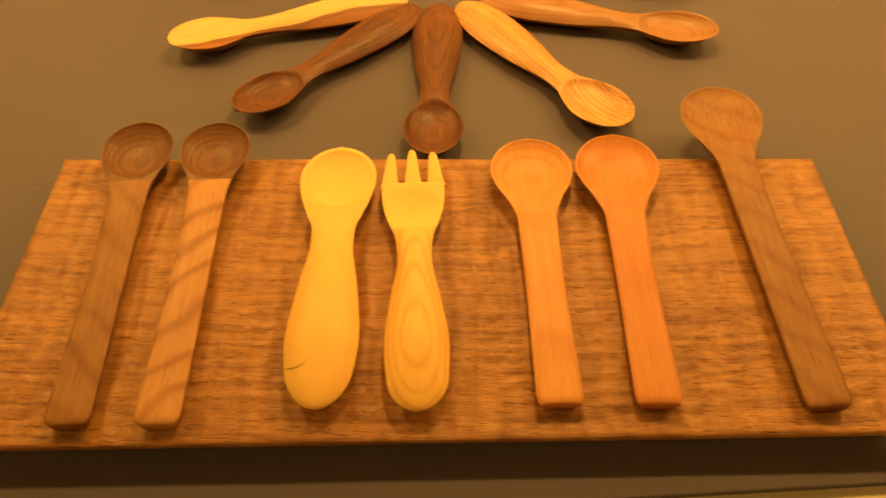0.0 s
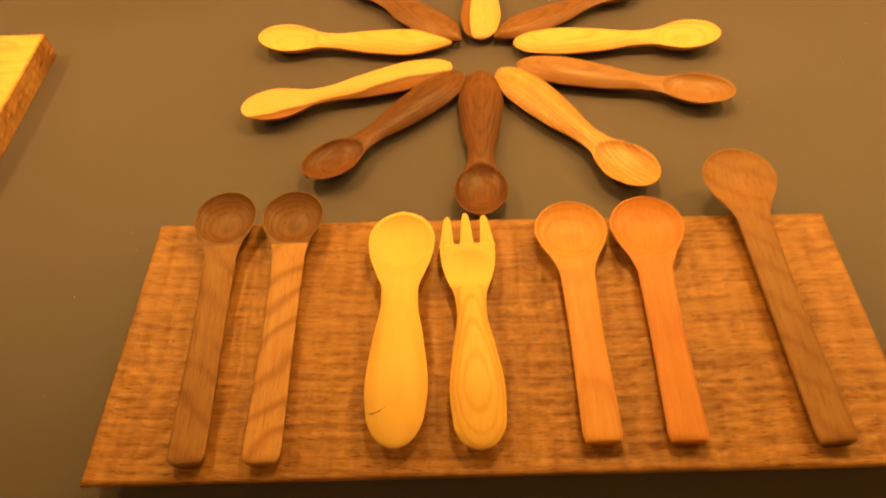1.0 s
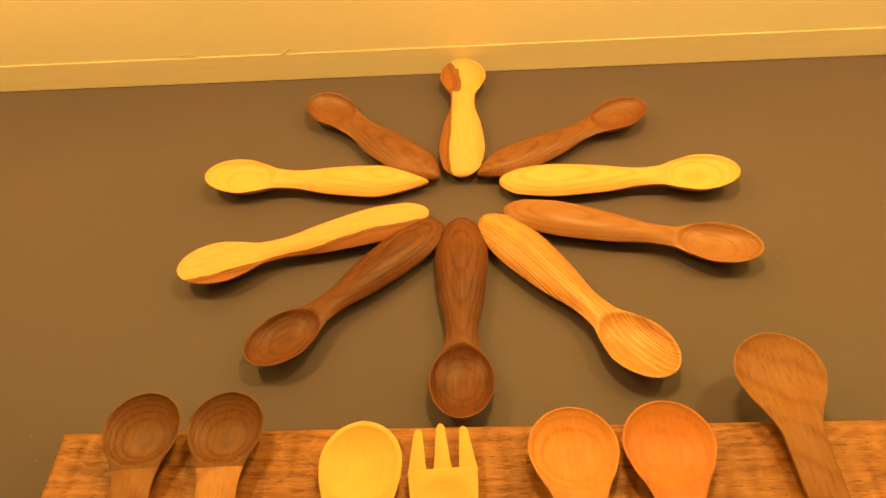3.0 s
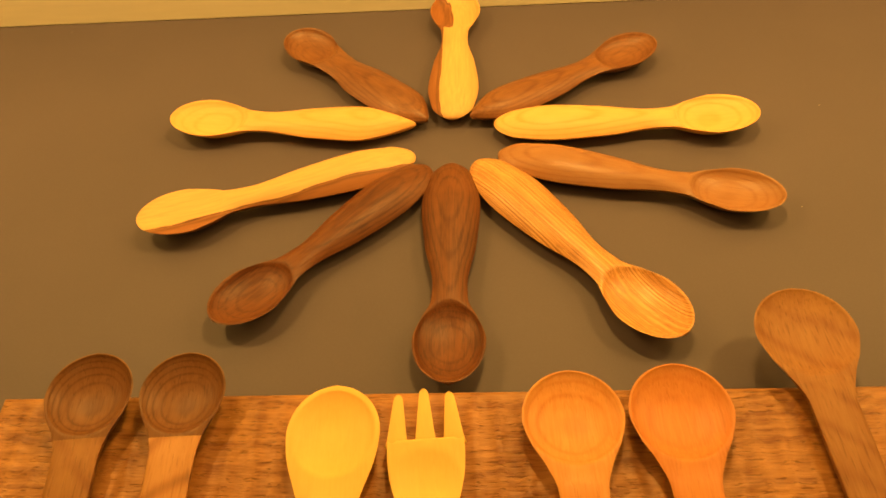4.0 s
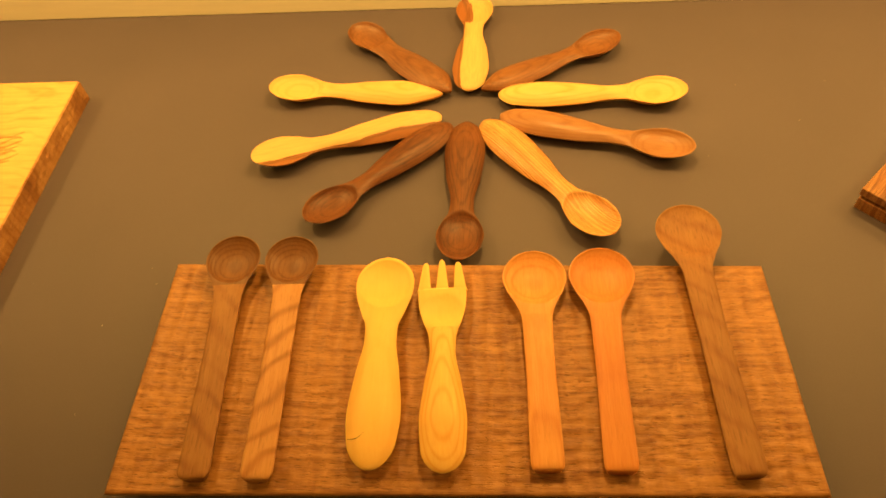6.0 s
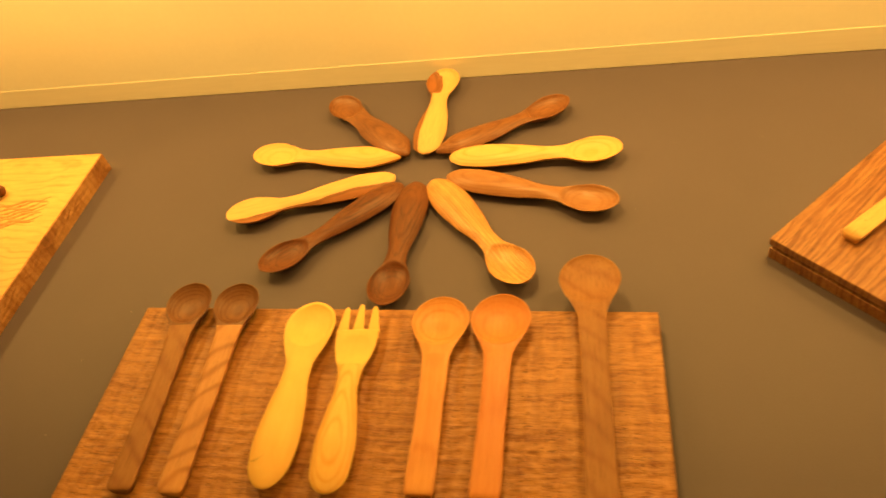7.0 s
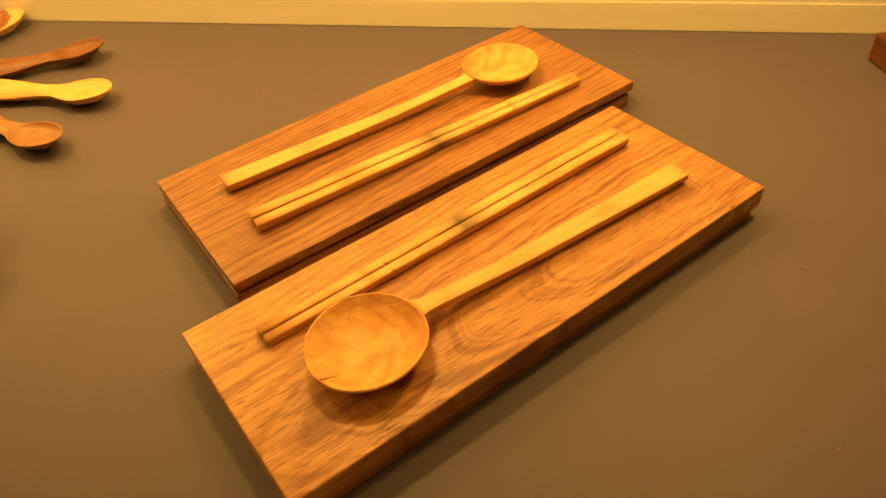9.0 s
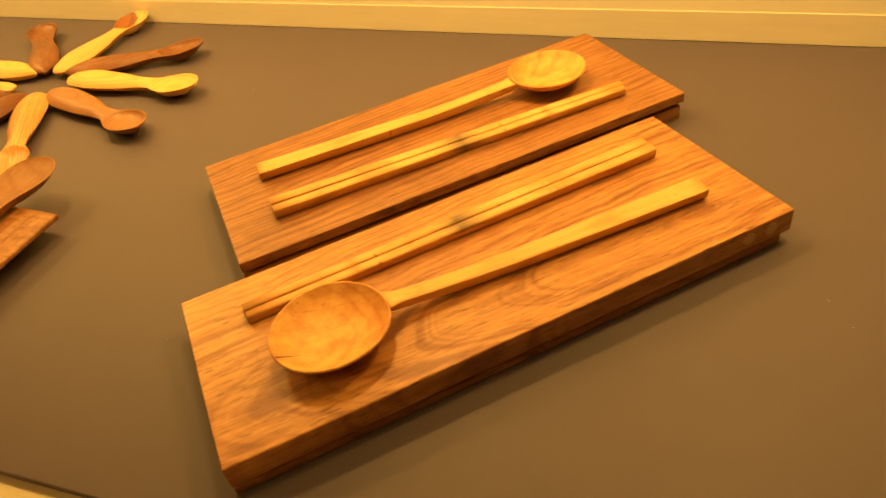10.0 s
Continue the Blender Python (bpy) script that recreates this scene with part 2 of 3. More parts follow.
CHOPSTICK = wood("birch_chopstick", (0.78, 0.48, 0.16), (0.46, 0.215, 0.055), rings=60, stretch=(0.1, 1, 1), twist=2, ring=0.35, fibre=0.5, mottle=0.6, pores=0.15, rough=0.48, specks=0.85, vary=0.0, stain=0.115, blotch=60.0)
PINE = wood("pine", (0.84, 0.52, 0.17), (0.52, 0.24, 0.065), rings=36, stretch=(0.2, 1, 1), twist=3, ring=0.3, fibre=0.4, mottle=0.35, pores=0.1, rough=0.5, wobble=0.03)
PINE_EDGE = wood("rough_bark_edge", (0.60, 0.32, 0.12), (0.19, 0.08, 0.028), rings=50, stretch=(1, 1, 0.4), twist=8, ring=0.2, fibre=0.3, mottle=1.2, pores=0.3, rough=0.7, relief=0.9)
# browner than PINE: the ridges' shading is put into their colour
CARVED_SHADE = wood("carved_line", (0.68, 0.38, 0.125), (0.40, 0.18, 0.05), pores=0.2)
STREAKED = two_tone("streaked_olive", (0.79, 0.465, 0.165), (0.36, 0.14, 0.04), 0.0005)


def plain(name, col, rough, spread=0.12, scale=14.0, fine=260.0, strength=0.2, streak=(1, 1, 1), specular=0.4):
    m = Nodes(name)
    base = m.coords(streak)
    a, b = m.noise(base, scale, 4.0), m.noise(base, fine, 2.0)
    k = m.math("ADD", m.math("MULTIPLY", a, 1.4), m.math("MULTIPLY", b, 0.6))
    c = m.ramp(m.math("MULTIPLY", k, 0.5), [(0.3, tuple(v * (1 - spread) for v in col)), (0.7, tuple(v * (1 + spread) for v in col))])
    return m.finish(c, m.math("ADD", rough - 0.08, m.math("MULTIPLY", a, 0.16)), b, strength, 0.0003, specular)


TABLE = plain("grey_laminate", (0.110, 0.087, 0.102), 0.55, 0.08, 9.0, 900.0, 0.08, specular=0.35)
WALL = plain("cream_wallpaper", (0.88, 0.83, 0.68), 0.75, 0.03, 6.0, 220.0, 0.15)
STRIP = plain("cream_strip", (0.83, 0.76, 0.60), 0.6, 0.07, 30.0, 300.0, 0.3, streak=(0.08, 1, 1))
LEDGE = plain("pale_ledge", (0.72, 0.62, 0.44), 0.55, 0.05, 14.0, 260.0, 0.2, streak=(0.1, 1, 1))
ROOM = plain("room_paint", (0.62, 0.57, 0.48), 0.8, 0.03, 2.0, 60.0, 0.1)
CARPET = plain("room_floor", (0.20, 0.17, 0.14), 0.8, 0.15, 3.0, 120.0, 0.3)
DUST = plain("dust", (0.42, 0.38, 0.34), 0.9)
CRACK = plain("dark_crack", (0.12, 0.05, 0.02), 0.8)
PLUG = wood("plug", (0.66, 0.44, 0.20), (0.44, 0.26, 0.10))


# ---- building helpers ----
def part(name, bm, material, parent=None, label=""):
    me = bpy.data.meshes.new(name)
    bm.normal_update()
    bm.to_mesh(me)
    bm.free()
    me.materials.append(material)
    ob = new(name, me)
    if parent is not None:
        ob.parent = parent
    if label:
        ob["label"] = label
    return ob


def smooth(ob):
    for p in ob.data.polygons:
        p.use_smooth = True
    return ob


def thing(name, m, label, category, group=""):
    ob = new(name)
    ob.empty_display_size = 0.02
    ob.matrix_world = m
    return tagged(ob, label, category, group)


def box(x0, x1, y0, y1, z0, z1, bevel=0.0, segments=2):
    bm = bmesh.new()
    bmesh.ops.create_cube(bm, size=1)
    for v in bm.verts:
        v.co = ((x0 + x1) / 2 + v.co.x * (x1 - x0), (y0 + y1) / 2 + v.co.y * (y1 - y0), (z0 + z1) / 2 + v.co.z * (z1 - z0))
    if bevel:
        bmesh.ops.bevel(bm, geom=bm.edges[:], offset=bevel, segments=segments, profile=0.5, affect="EDGES")
    return bm


def table(keys, x):
    """A smooth curve through (x, value) keys."""
    xs, ys = [k[0] for k in keys], [k[1] for k in keys]
    if x <= xs[0]:
        return ys[0]
    if x >= xs[-1]:
        return ys[-1]
    i = max(j for j in range(len(xs) - 1) if xs[j] <= x)
    h = xs[i + 1] - xs[i]
    d = [(ys[j + 1] - ys[j]) / (xs[j + 1] - xs[j]) for j in range(len(xs) - 1)]

    def slope(j):
        if j == 0 or j == len(xs) - 1:
            return 0.0
        return 0.0 if d[j - 1] * d[j] <= 0 else 2 * d[j - 1] * d[j] / (d[j - 1] + d[j])
    s = (x - xs[i]) / h
    return ((2 * s ** 3 - 3 * s ** 2 + 1) * ys[i] + (s ** 3 - 2 * s ** 2 + s) * h * slope(i)
            + (3 * s ** 2 - 2 * s ** 3) * ys[i + 1] + (s ** 3 - s ** 2) * h * slope(i + 1))


def loft(x0, x1, half, rim, crown, thick, power, bowl=None, side=None, n=40, across=18, close=(False, False), dense=(0, 0)):
    """A long carved body along x: for each station half width, rim height, crown above and thickness below it; bowl(x, y) is scooped out of the top."""
    bm = bmesh.new()
    stations = []
    for i in range(n + 1):
        s = i / n
        if dense[0] and dense[1]:
            s = 0.5 - 0.5 * math.cos(math.pi * s)
        elif dense[1]:
            s = math.sin(0.5 * math.pi * s)
        elif dense[0]:
            s = 1 - math.cos(0.5 * math.pi * s)
        stations.append(x0 + (x1 - x0) * s)
    rows = []
    for x in stations:
        w, z, c, t, p = max(half(x), 1e-5), rim(x), crown(x), thick(x), power(x)
        y0 = side(x) if side else 0.0
        us = [math.sin(math.pi * (j / across - 0.5)) for j in range(across + 1)]
        top = []
        for u in us:
            zz = z + c * (1 - abs(u) ** p)
            if bowl:
                zz -= bowl(x, u * w)
            top.append(bm.verts.new((x, y0 + u * w, zz)))
        low = [bm.verts.new((x, y0 + u * w, z - t * (1 - abs(u) ** p))) for u in us[1:-1]]
        rows.append(top + low[::-1])
    m = len(rows[0])
    for a, b in zip(rows, rows[1:]):
        for j in range(m):
            k = (j + 1) % m
            bm.faces.new((a[j], b[j], b[k], a[k]))
    if close[0]:
        bm.faces.new(rows[0])
    if close[1]:
        bm.faces.new(rows[-1][::-1])
    bmesh.ops.recalc_face_normals(bm, faces=bm.faces[:])
    return bm


def const(v):
    return lambda x: v


def round_end(x, r, power=2.0):
    """1 inside, falling to 0 at x = 0 over a length r."""
    if x >= r:
        return 1.0
    s = max(0.0, 1 - x / r)
    return max(0.0, 1 - s ** power) ** (1 / power)


# ---- the setting ----
WALL_Y, FRONT_Y, FRONT_SKEW = 0.1330, -0.3265, 0.074
SKEW = pose(0, 0, 0, 0, 0, -0.15)  # the wall runs a little askew to the serving board


def slab(name, x0, x1, y0, y1, z0, z1, mat, label, bevel=0.0):
    ob = part(name, box(x0, x1, y0, y1, z0, z1, bevel), mat)
    ob.matrix_world = SKEW
    return tagged(ob, label, name.split("_")[0], kind="structure")


tabletop = slab("tabletop", -1.6, 1.9, FRONT_Y, WALL_Y, -0.004, 0, TABLE, "matt grey-brown laminate display surface", 0.0006)
for vert in tabletop.data.vertices:
    if vert.co.y < 0:
        vert.co.y += FRONT_SKEW * vert.co.x  # the sheet is cut a little out of square
slab("ledge", -1.6, 1.9, -0.55, WALL_Y, -0.05, -0.0045, LEDGE, "pale cream painted shelf under the grey sheet", 0.002)
slab("wall_north", -1.6, 1.9, WALL_Y + 0.0003, WALL_Y + 0.10, -0.05, 1.7, WALL, "cream papered wall behind the display")
slab("baseboard", -1.6, 1.9, WALL_Y - 0.0004, WALL_Y + 0.0002, 0.0003, 0.0222, STRIP, "low cream wooden strip along the wall foot", 0.0002)
slab("floor", -1.6, 1.9, -2.6, WALL_Y + 0.1, -0.95, -0.9, CARPET, "dark plain floor of the exhibition room")
slab("ceiling", -1.6, 1.9, -2.6, WALL_Y + 0.1, 1.7, 1.75, ROOM, "plain cream ceiling of the room")
slab("wall_south", -1.6, 1.9, -2.7, -2.6, -0.95, 1.75, ROOM, "plain cream wall of the room")
slab("wall_west", -1.7, -1.6, -2.7, WALL_Y + 0.1, -0.95, 1.75, ROOM, "plain cream wall of the room")
slab("wall_east", 1.9, 2.0, -2.7, WALL_Y + 0.1, -0.95, 1.75, ROOM, "plain cream wall of the room")
slab("cabinet_front", -1.6, 1.9, -0.50, -0.46, -0.9, -0.0505, LEDGE, "cream panel below the display shelf")


def paper_tear(x, z, ln, tilt):
    """A torn sliver of wall paper, curling off the wall."""
    bm = bmesh.new()
    rows = []
    for i in range(9):
        s = i / 8
        w = 0.0007 * math.sin(math.pi * (0.08 + 0.9 * s)) + 0.0002
        px, pz = x + ln * s * math.cos(tilt), z + ln * s * math.sin(tilt)
        lift = 0.0007 * s * s
        rows.append([bm.verts.new((px, WALL_Y - 0.0006, pz - w)), bm.verts.new((px, WALL_Y - 0.0009 - lift, pz)), bm.verts.new((px, WALL_Y - 0.0007 - lift * 1.2, pz + w))])
    for a, b in zip(rows, rows[1:]):
        for j in (0, 1):
            bm.faces.new((a[j], b[j], b[j + 1], a[j + 1]))
    ob = smooth(part("paper_tear", bm, WALL))
    ob.matrix_world = SKEW
    return tagged(ob, "torn sliver of cream paper curling off the wall", "paper")


paper_tear(-0.127, 0.0222, 0.010, 0.62)
paper_tear(-0.203, 0.0248, 0.012, 0.07)


# ---- hand-planed serving board ----
def serving_board():
    base = thing("serving_board", pose(0, 0, 0), "walnut serving board with hand-planed ripples and undercut edges", "board")
    w, h, top, lip = 0.1842, 0.0725, 0.0142, 0.0032
    nx, ny = 220, 92
    bm = bmesh.new()
    grid = []
    for j in range(ny + 1):
        row = []
        for i in range(nx + 1):
            x, y = -w + 2 * w * i / nx, -h + 2 * h * j / ny
            edge = min(1.0, min(w - abs(x), h - abs(y)) / 0.004)
            col = math.floor(x / 0.0095 + 0.35 * noise.noise((0.0, y * 30, 3.0)))
            u = x / 0.0095 + 0.35 * noise.noise((0.0, y * 30, 3.0)) - col - 0.5
            ph = y / 0.0082 + 3.1 * math.sin(col * 12.9898) + 0.9 * noise.noise((x * 60, y * 60, 0.0))
            v = ph - math.floor(ph) - 0.5
            dz = 0.0008 * (u * u * 4 - 0.5) + 0.0008 * (v * v * 4 - 0.5) * (0.6 + 0.8 * noise.noise((col * 0.7, y * 25, 7.0)))
            dz += 0.0003 * noise.noise((x * 18, y * 18, 1.0))
            row.append(bm.verts.new((x, y, top + dz * edge + 0.0004 * noise.noise((x * 25, y * 25, 9.0)))))
        grid.append(row)
    for j in range(ny):
        for i in range(nx):
            bm.faces.new((grid[j][i], grid[j][i + 1], grid[j + 1][i + 1], grid[j + 1][i]))
    loop = [grid[0][i] for i in range(nx)] + [grid[j][nx] for j in range(ny)] + [grid[ny][i] for i in range(nx, 0, -1)] + [grid[j][0] for j in range(ny, 0, -1)]
    rings = [loop]
    for inset, z in ((-0.0006, top - 0.0008), (-0.0005, top - lip), (0.008, 0.006), (0.022, 0.0)):
        rings.append([bm.verts.new((v.co.x * (1 - inset / w), v.co.y * (1 - inset / h), z)) for v in loop])
    for a, b in zip(rings, rings[1:]):
        for k in range(len(a)):
            q = (k + 1) % len(a)
            bm.faces.new((a[k], b[k], b[q], a[q]))
    bm.faces.new(rings[-1][::-1])
    # the plank is cut a little out of square: south-west, south-east, north-west and north-east corners
    sw, se, nw, ne = (Vector(q) for q in ((-0.1800, -0.3100), (0.1915, -0.2990), (-0.1824, -0.1605), (0.1860, -0.1605)))
    for v in bm.verts:
        fx, fy = (v.co.x + w) / (2 * w), (v.co.y + h) / (2 * h)
        q = (sw * (1 - fx) + se * fx) * (1 - fy) + (nw * (1 - fx) + ne * fx) * fy
        v.co.x, v.co.y = q.x, q.y
    bmesh.ops.recalc_face_normals(bm, faces=bm.faces[:])
    ob = smooth(part("slab", bm, WALNUT_BOARD, base))
    base.location = (0.0018, -0.2330, 0)
    ob.location = (-0.0018, 0.2330, 0)
    return ob


serving_board()


# ---- spoons in the ring ----
def ring_spoon(at, angle, length, mat, width, label, neck=1.0, point=0.012, scoop=0.0070):
    """A small one-piece spoon with a fish-shaped handle and an oval bowl."""
    ob = thing("baby_spoon", pose(*at, 0, 0, 0, angle), label, "spoon", "spoons in a ring")
    k = length / 0.142
    keys = [(0, 0.0095), (0.012, 0.0120), (0.032, 0.0147), (0.06, 0.0124 * (0.5 + 0.5 * neck)), (0.086, 0.0080 * neck), (0.096, 0.0085 * neck), (0.106, 0.0125), (0.119, 0.0160)]
    xh, a = 0.119, 0.023

    def half(x):
        x /= k
        v = table(keys, x) if x <= xh else 0.0160 * math.sqrt(max(0.0, 1 - ((x - xh) / a) ** 2))
        return v * width * round_end(x, point, 2.0 if point < 0.02 else 1.5)
    rim_k = [(0, 0.0075), (0.03, 0.0078), (0.07, 0.0080), (0.092, 0.0092), (0.11, 0.0105), (0.142, 0.0125)]
    crown_k = [(0, 0.0035), (0.03, 0.0068), (0.07, 0.0050), (0.092, 0.0028), (0.104, 0.0012), (0.142, 0.0003)]
    thick_k = [(0, 0.004), (0.03, 0.0082), (0.07, 0.0065), (0.092, 0.006), (0.115, 0.0104), (0.13, 0.0085), (0.142, 0.002)]

    def bowl(x, y):
        x = x / k
        q = ((x - 0.1193) / 0.0217) ** 2 + (y / (0.0151 * width)) ** 2
        return scoop * max(0.0, 1 - q) ** 0.62
    args = (half, lambda x: table(rim_k, x / k), lambda x: table(crown_k, x / k) * round_end(x / k, 0.012),
            lambda x: table(thick_k, x / k) * round_end(x / k, 0.010), const(2.3))
    cut = 0.096 * k
    smooth(part("handle", loft(0, cut, *args, n=44, dense=(1, 0)), mat, ob))
    smooth(part("bowl", loft(cut, length, *args, bowl=bowl, n=54, across=28, dense=(0, 1)), mat, ob))
    return ob


RING = [
    ((0.0017, 0.0125), 89.2, 0.1190, STREAKED, 1.0, "pale spoon with a dark brown streak on the grey table"),
    ((0.0114, 0.0140), 28.5, 0.1255, WALNUT_SPOON, 0.9, "reddish walnut baby spoon on the grey table", 1.1, 0.022),
    ((0.0246, 0.0068), -0.6, 0.1420, MAPLE, 0.95, "pale maple baby spoon on the grey table", 1.0, 0.012, 0.0055),
    ((0.0262, -0.0164), -16.6, 0.1430, CHERRY_TAN, 0.92, "tan cherry baby spoon with a smooth bowl"),
    ((0.0143, -0.0217), -52.0, 0.1415, ASH, 1.0, "striped golden ash baby spoon on the grey table"),
    ((0.0014, -0.0230), -90.1, 0.1320, WALNUT_DARK, 1.0, "dark walnut baby spoon beside the serving board"),
    ((-0.0104, -0.0250), -134.4, 0.1350, WALNUT_DARK_B, 0.95, "dark walnut baby spoon with a glossy bowl"),
    ((-0.0180, -0.0158), -161.6, 0.1455, STREAKED, 0.95, "pale spoon with a brown flank on the grey table", 1.0, 0.012, 0.0018),
    ((-0.0185, 0.0090), 176.3, 0.1405, MAPLE_B, 0.95, "pale maple baby spoon with a pointed handle", 1.05, 0.034, 0.0055),
    ((-0.0122, 0.0120), 136.9, 0.1210, WALNUT_SPOON_B, 0.95, "reddish walnut baby spoon near the wall", 1.3, 0.020),
]
for at, ang, ln, mat, wd, label, *more in RING:
    ring_spoon(at, ang, ln, mat, wd, label, *more)


# ---- spoons and fork on the serving board ----
TOP = 0.0145


def flat_spoon(end, head, mat, bowl_mat, label, head_r=0.0185, hw=(0.0088, 0.0082, 0.0088), rise=0.005, thick=0.0068, soft=4.0, deep=0.0048, nose=0.82):
    """A straight spoon with a flat bar handle and a round shallow bowl; end and head are plan points."""
    d = Vector((head[0] - end[0], head[1] - end[1]))
    reach = d.length
    ob = thing("wooden_spoon", pose(end[0], end[1], TOP, 0, 0, math.degrees(math.atan2(d.y, d.x))), label, "spoon", "spoons on the serving board")
    xh, total = reach, reach + head_r
    neck = reach - head_r * 1.25

    def half(x):
        if x > xh:
            return head_r * math.sqrt(max(0.0, 1 - ((x - xh) / head_r) ** 2))
        v = table([(0, hw[0]), (neck * 0.6, hw[1]), (neck - head_r * 0.2, hw[2]), (xh - head_r * 0.92, head_r * 0.63), (xh - head_r * 0.48, head_r * 0.87), (xh, head_r)], x)
        return v * (nose + (1 - nose) * round_end(x, 0.005))
    rim = lambda x: table([(0, thick - 0.001), (neck * 0.5, thick - 0.001), (neck, thick + 0.001), (xh, thick + rise * 0.72), (total, thick + rise)], x)
    crown = lambda x: 0.001 * (1 if x < neck else 0.3) * round_end(x, 0.003)
    th = lambda x: table([(0, thick - 0.001), (neck * 0.5, thick - 0.001), (neck, thick), (xh, deep + 0.0055), (total - 0.004, deep * 0.7), (total, 0.002)], x)
    power = lambda x: table([(0, soft * 2), (neck * 0.8, soft * 2), (neck + 0.006, soft), (xh, 2.4)], x)

    def bowl(x, y):
        q = ((x - xh - 0.0003) / (head_r * 0.95)) ** 2 + (y / (head_r * 0.95)) ** 2
        return deep * max(0.0, 1 - q) ** 0.7
    cut = neck + 0.004
    smooth(part("handle", loft(0, cut, half, rim, crown, th, power, n=50, across=28, close=(True, False), dense=(1, 0)), mat, ob))
    smooth(part("bowl", loft(cut, total, half, rim, crown, th, power, bowl=bowl, n=56, across=32, dense=(0, 1)), bowl_mat, ob))
    return ob


flat_spoon((-0.1318, -0.3030), (-0.1410, -0.1640), WALNUT_GREY, WALNUT_BOWL, "grey-brown walnut spoon with straight bar handle", 0.0176, deep=0.0062, nose=0.62)
flat_spoon((-0.0977, -0.3025), (-0.1030, -0.1640), WALNUT_PALE, WALNUT_BOWL, "light brown spoon with a darker walnut bowl", 0.0172, deep=0.0062, nose=0.62)
flat_spoon((0.0540, -0.2926), (0.0488, -0.1760), CHERRY, CHERRY, "golden cherry spoon with straight bar handle", 0.0192, rise=0.003)
flat_spoon((0.0909, -0.2922), (0.0888, -0.1745), CHERRY_RED, CHERRY_RED, "orange-red cherry spoon with straight bar handle", 0.0194, rise=0.004)
flat_spoon((0.1538, -0.2925), (0.1440, -0.1408), WALNUT_GREY_B, WALNUT_GREY_B, "long grey-brown walnut spoon overhanging the board", 0.0200, rise=0.004, deep=0.004)


def paddle_spoon():
    end, head = Vector((-0.0383, -0.2965)), Vector((-0.0415, -0.1808))
    d = head - end
    ob = thing("wooden_spoon", pose(end.x, end.y, TOP, 0, 0, math.degrees(math.atan2(d.y, d.x))), "pale yellow maple spoon with plump leaf-shaped handle", "spoon", "spoons on the serving board")
    xh, r = d.length, 0.0178
    keys = [(0, 0.0118), (0.012, 0.0130), (0.030, 0.0149), (0.056, 0.0124), (0.077, 0.0094), (0.085, 0.0095), (0.094, 0.0125), (0.104, 0.0160), (0.110, 0.0173), (xh, r)]

    def half(x):
        return (table(keys, x) if x <= xh else r * math.sqrt(max(0.0, 1 - ((x - xh) / 0.0195) ** 2))) * round_end(x, 0.016)
    rim = lambda x: table([(0, 0.0075), (0.04, 0.0078), (0.080, 0.0078), (xh, 0.0086), (xh + 0.0195, 0.0086)], x)
    crown = lambda x: table([(0, 0.003), (0.03, 0.0062), (0.055, 0.0052), (0.080, 0.0028), (0.10, 0.0006)], x) * round_end(x, 0.012)
    th = lambda x: table([(0, 0.004), (0.03, 0.0078), (0.085, 0.006), (xh, 0.0075), (xh + 0.0195, 0.002)], x) * round_end(x, 0.01)
    bowl = lambda x, y: 0.0042 * max(0.0, 1 - ((x - xh) / 0.0172) ** 2 - (y / 0.0158) ** 2) ** 0.8
    cut = 0.088
    smooth(part("handle", loft(0, cut, half, rim, crown, th, const(2.4), n=50, across=22, dense=(1, 0)), MAPLE_PALE, ob))
    smooth(part("bowl", loft(cut, xh + 0.0195, half, rim, crown, th, const(2.4), bowl=bowl, n=80, across=34, dense=(0, 1)), MAPLE_PALE, ob))
    # a hairline crack in the handle
    bm = bmesh.new()
    pts = []
    for i in range(13):
        s = i / 12
        x, y = 0.0165 - 0.0018 * math.sin(math.pi * s) + 0.0022 * s, 0.0128 - 0.0100 * s
        zz = rim(x) + crown(x) * (1 - abs(y / half(x)) ** 2.4) + 0.00012
        pts.append((x, y, zz, 0.00022 * math.sin(math.pi * min(1, s + 0.08))))
    rows = [[bm.verts.new((x - g, y, z)), bm.verts.new((x, y, z + 0.00006)), bm.verts.new((x + g, y, z))] for x, y, z, g in pts]
    for a, b in zip(rows, rows[1:]):
        for j in (0, 1):
            bm.faces.new((a[j], b[j], b[j + 1], a[j + 1]))
    part("crack", bm, CRACK, ob, "thin curved dark crack")


paddle_spoon()


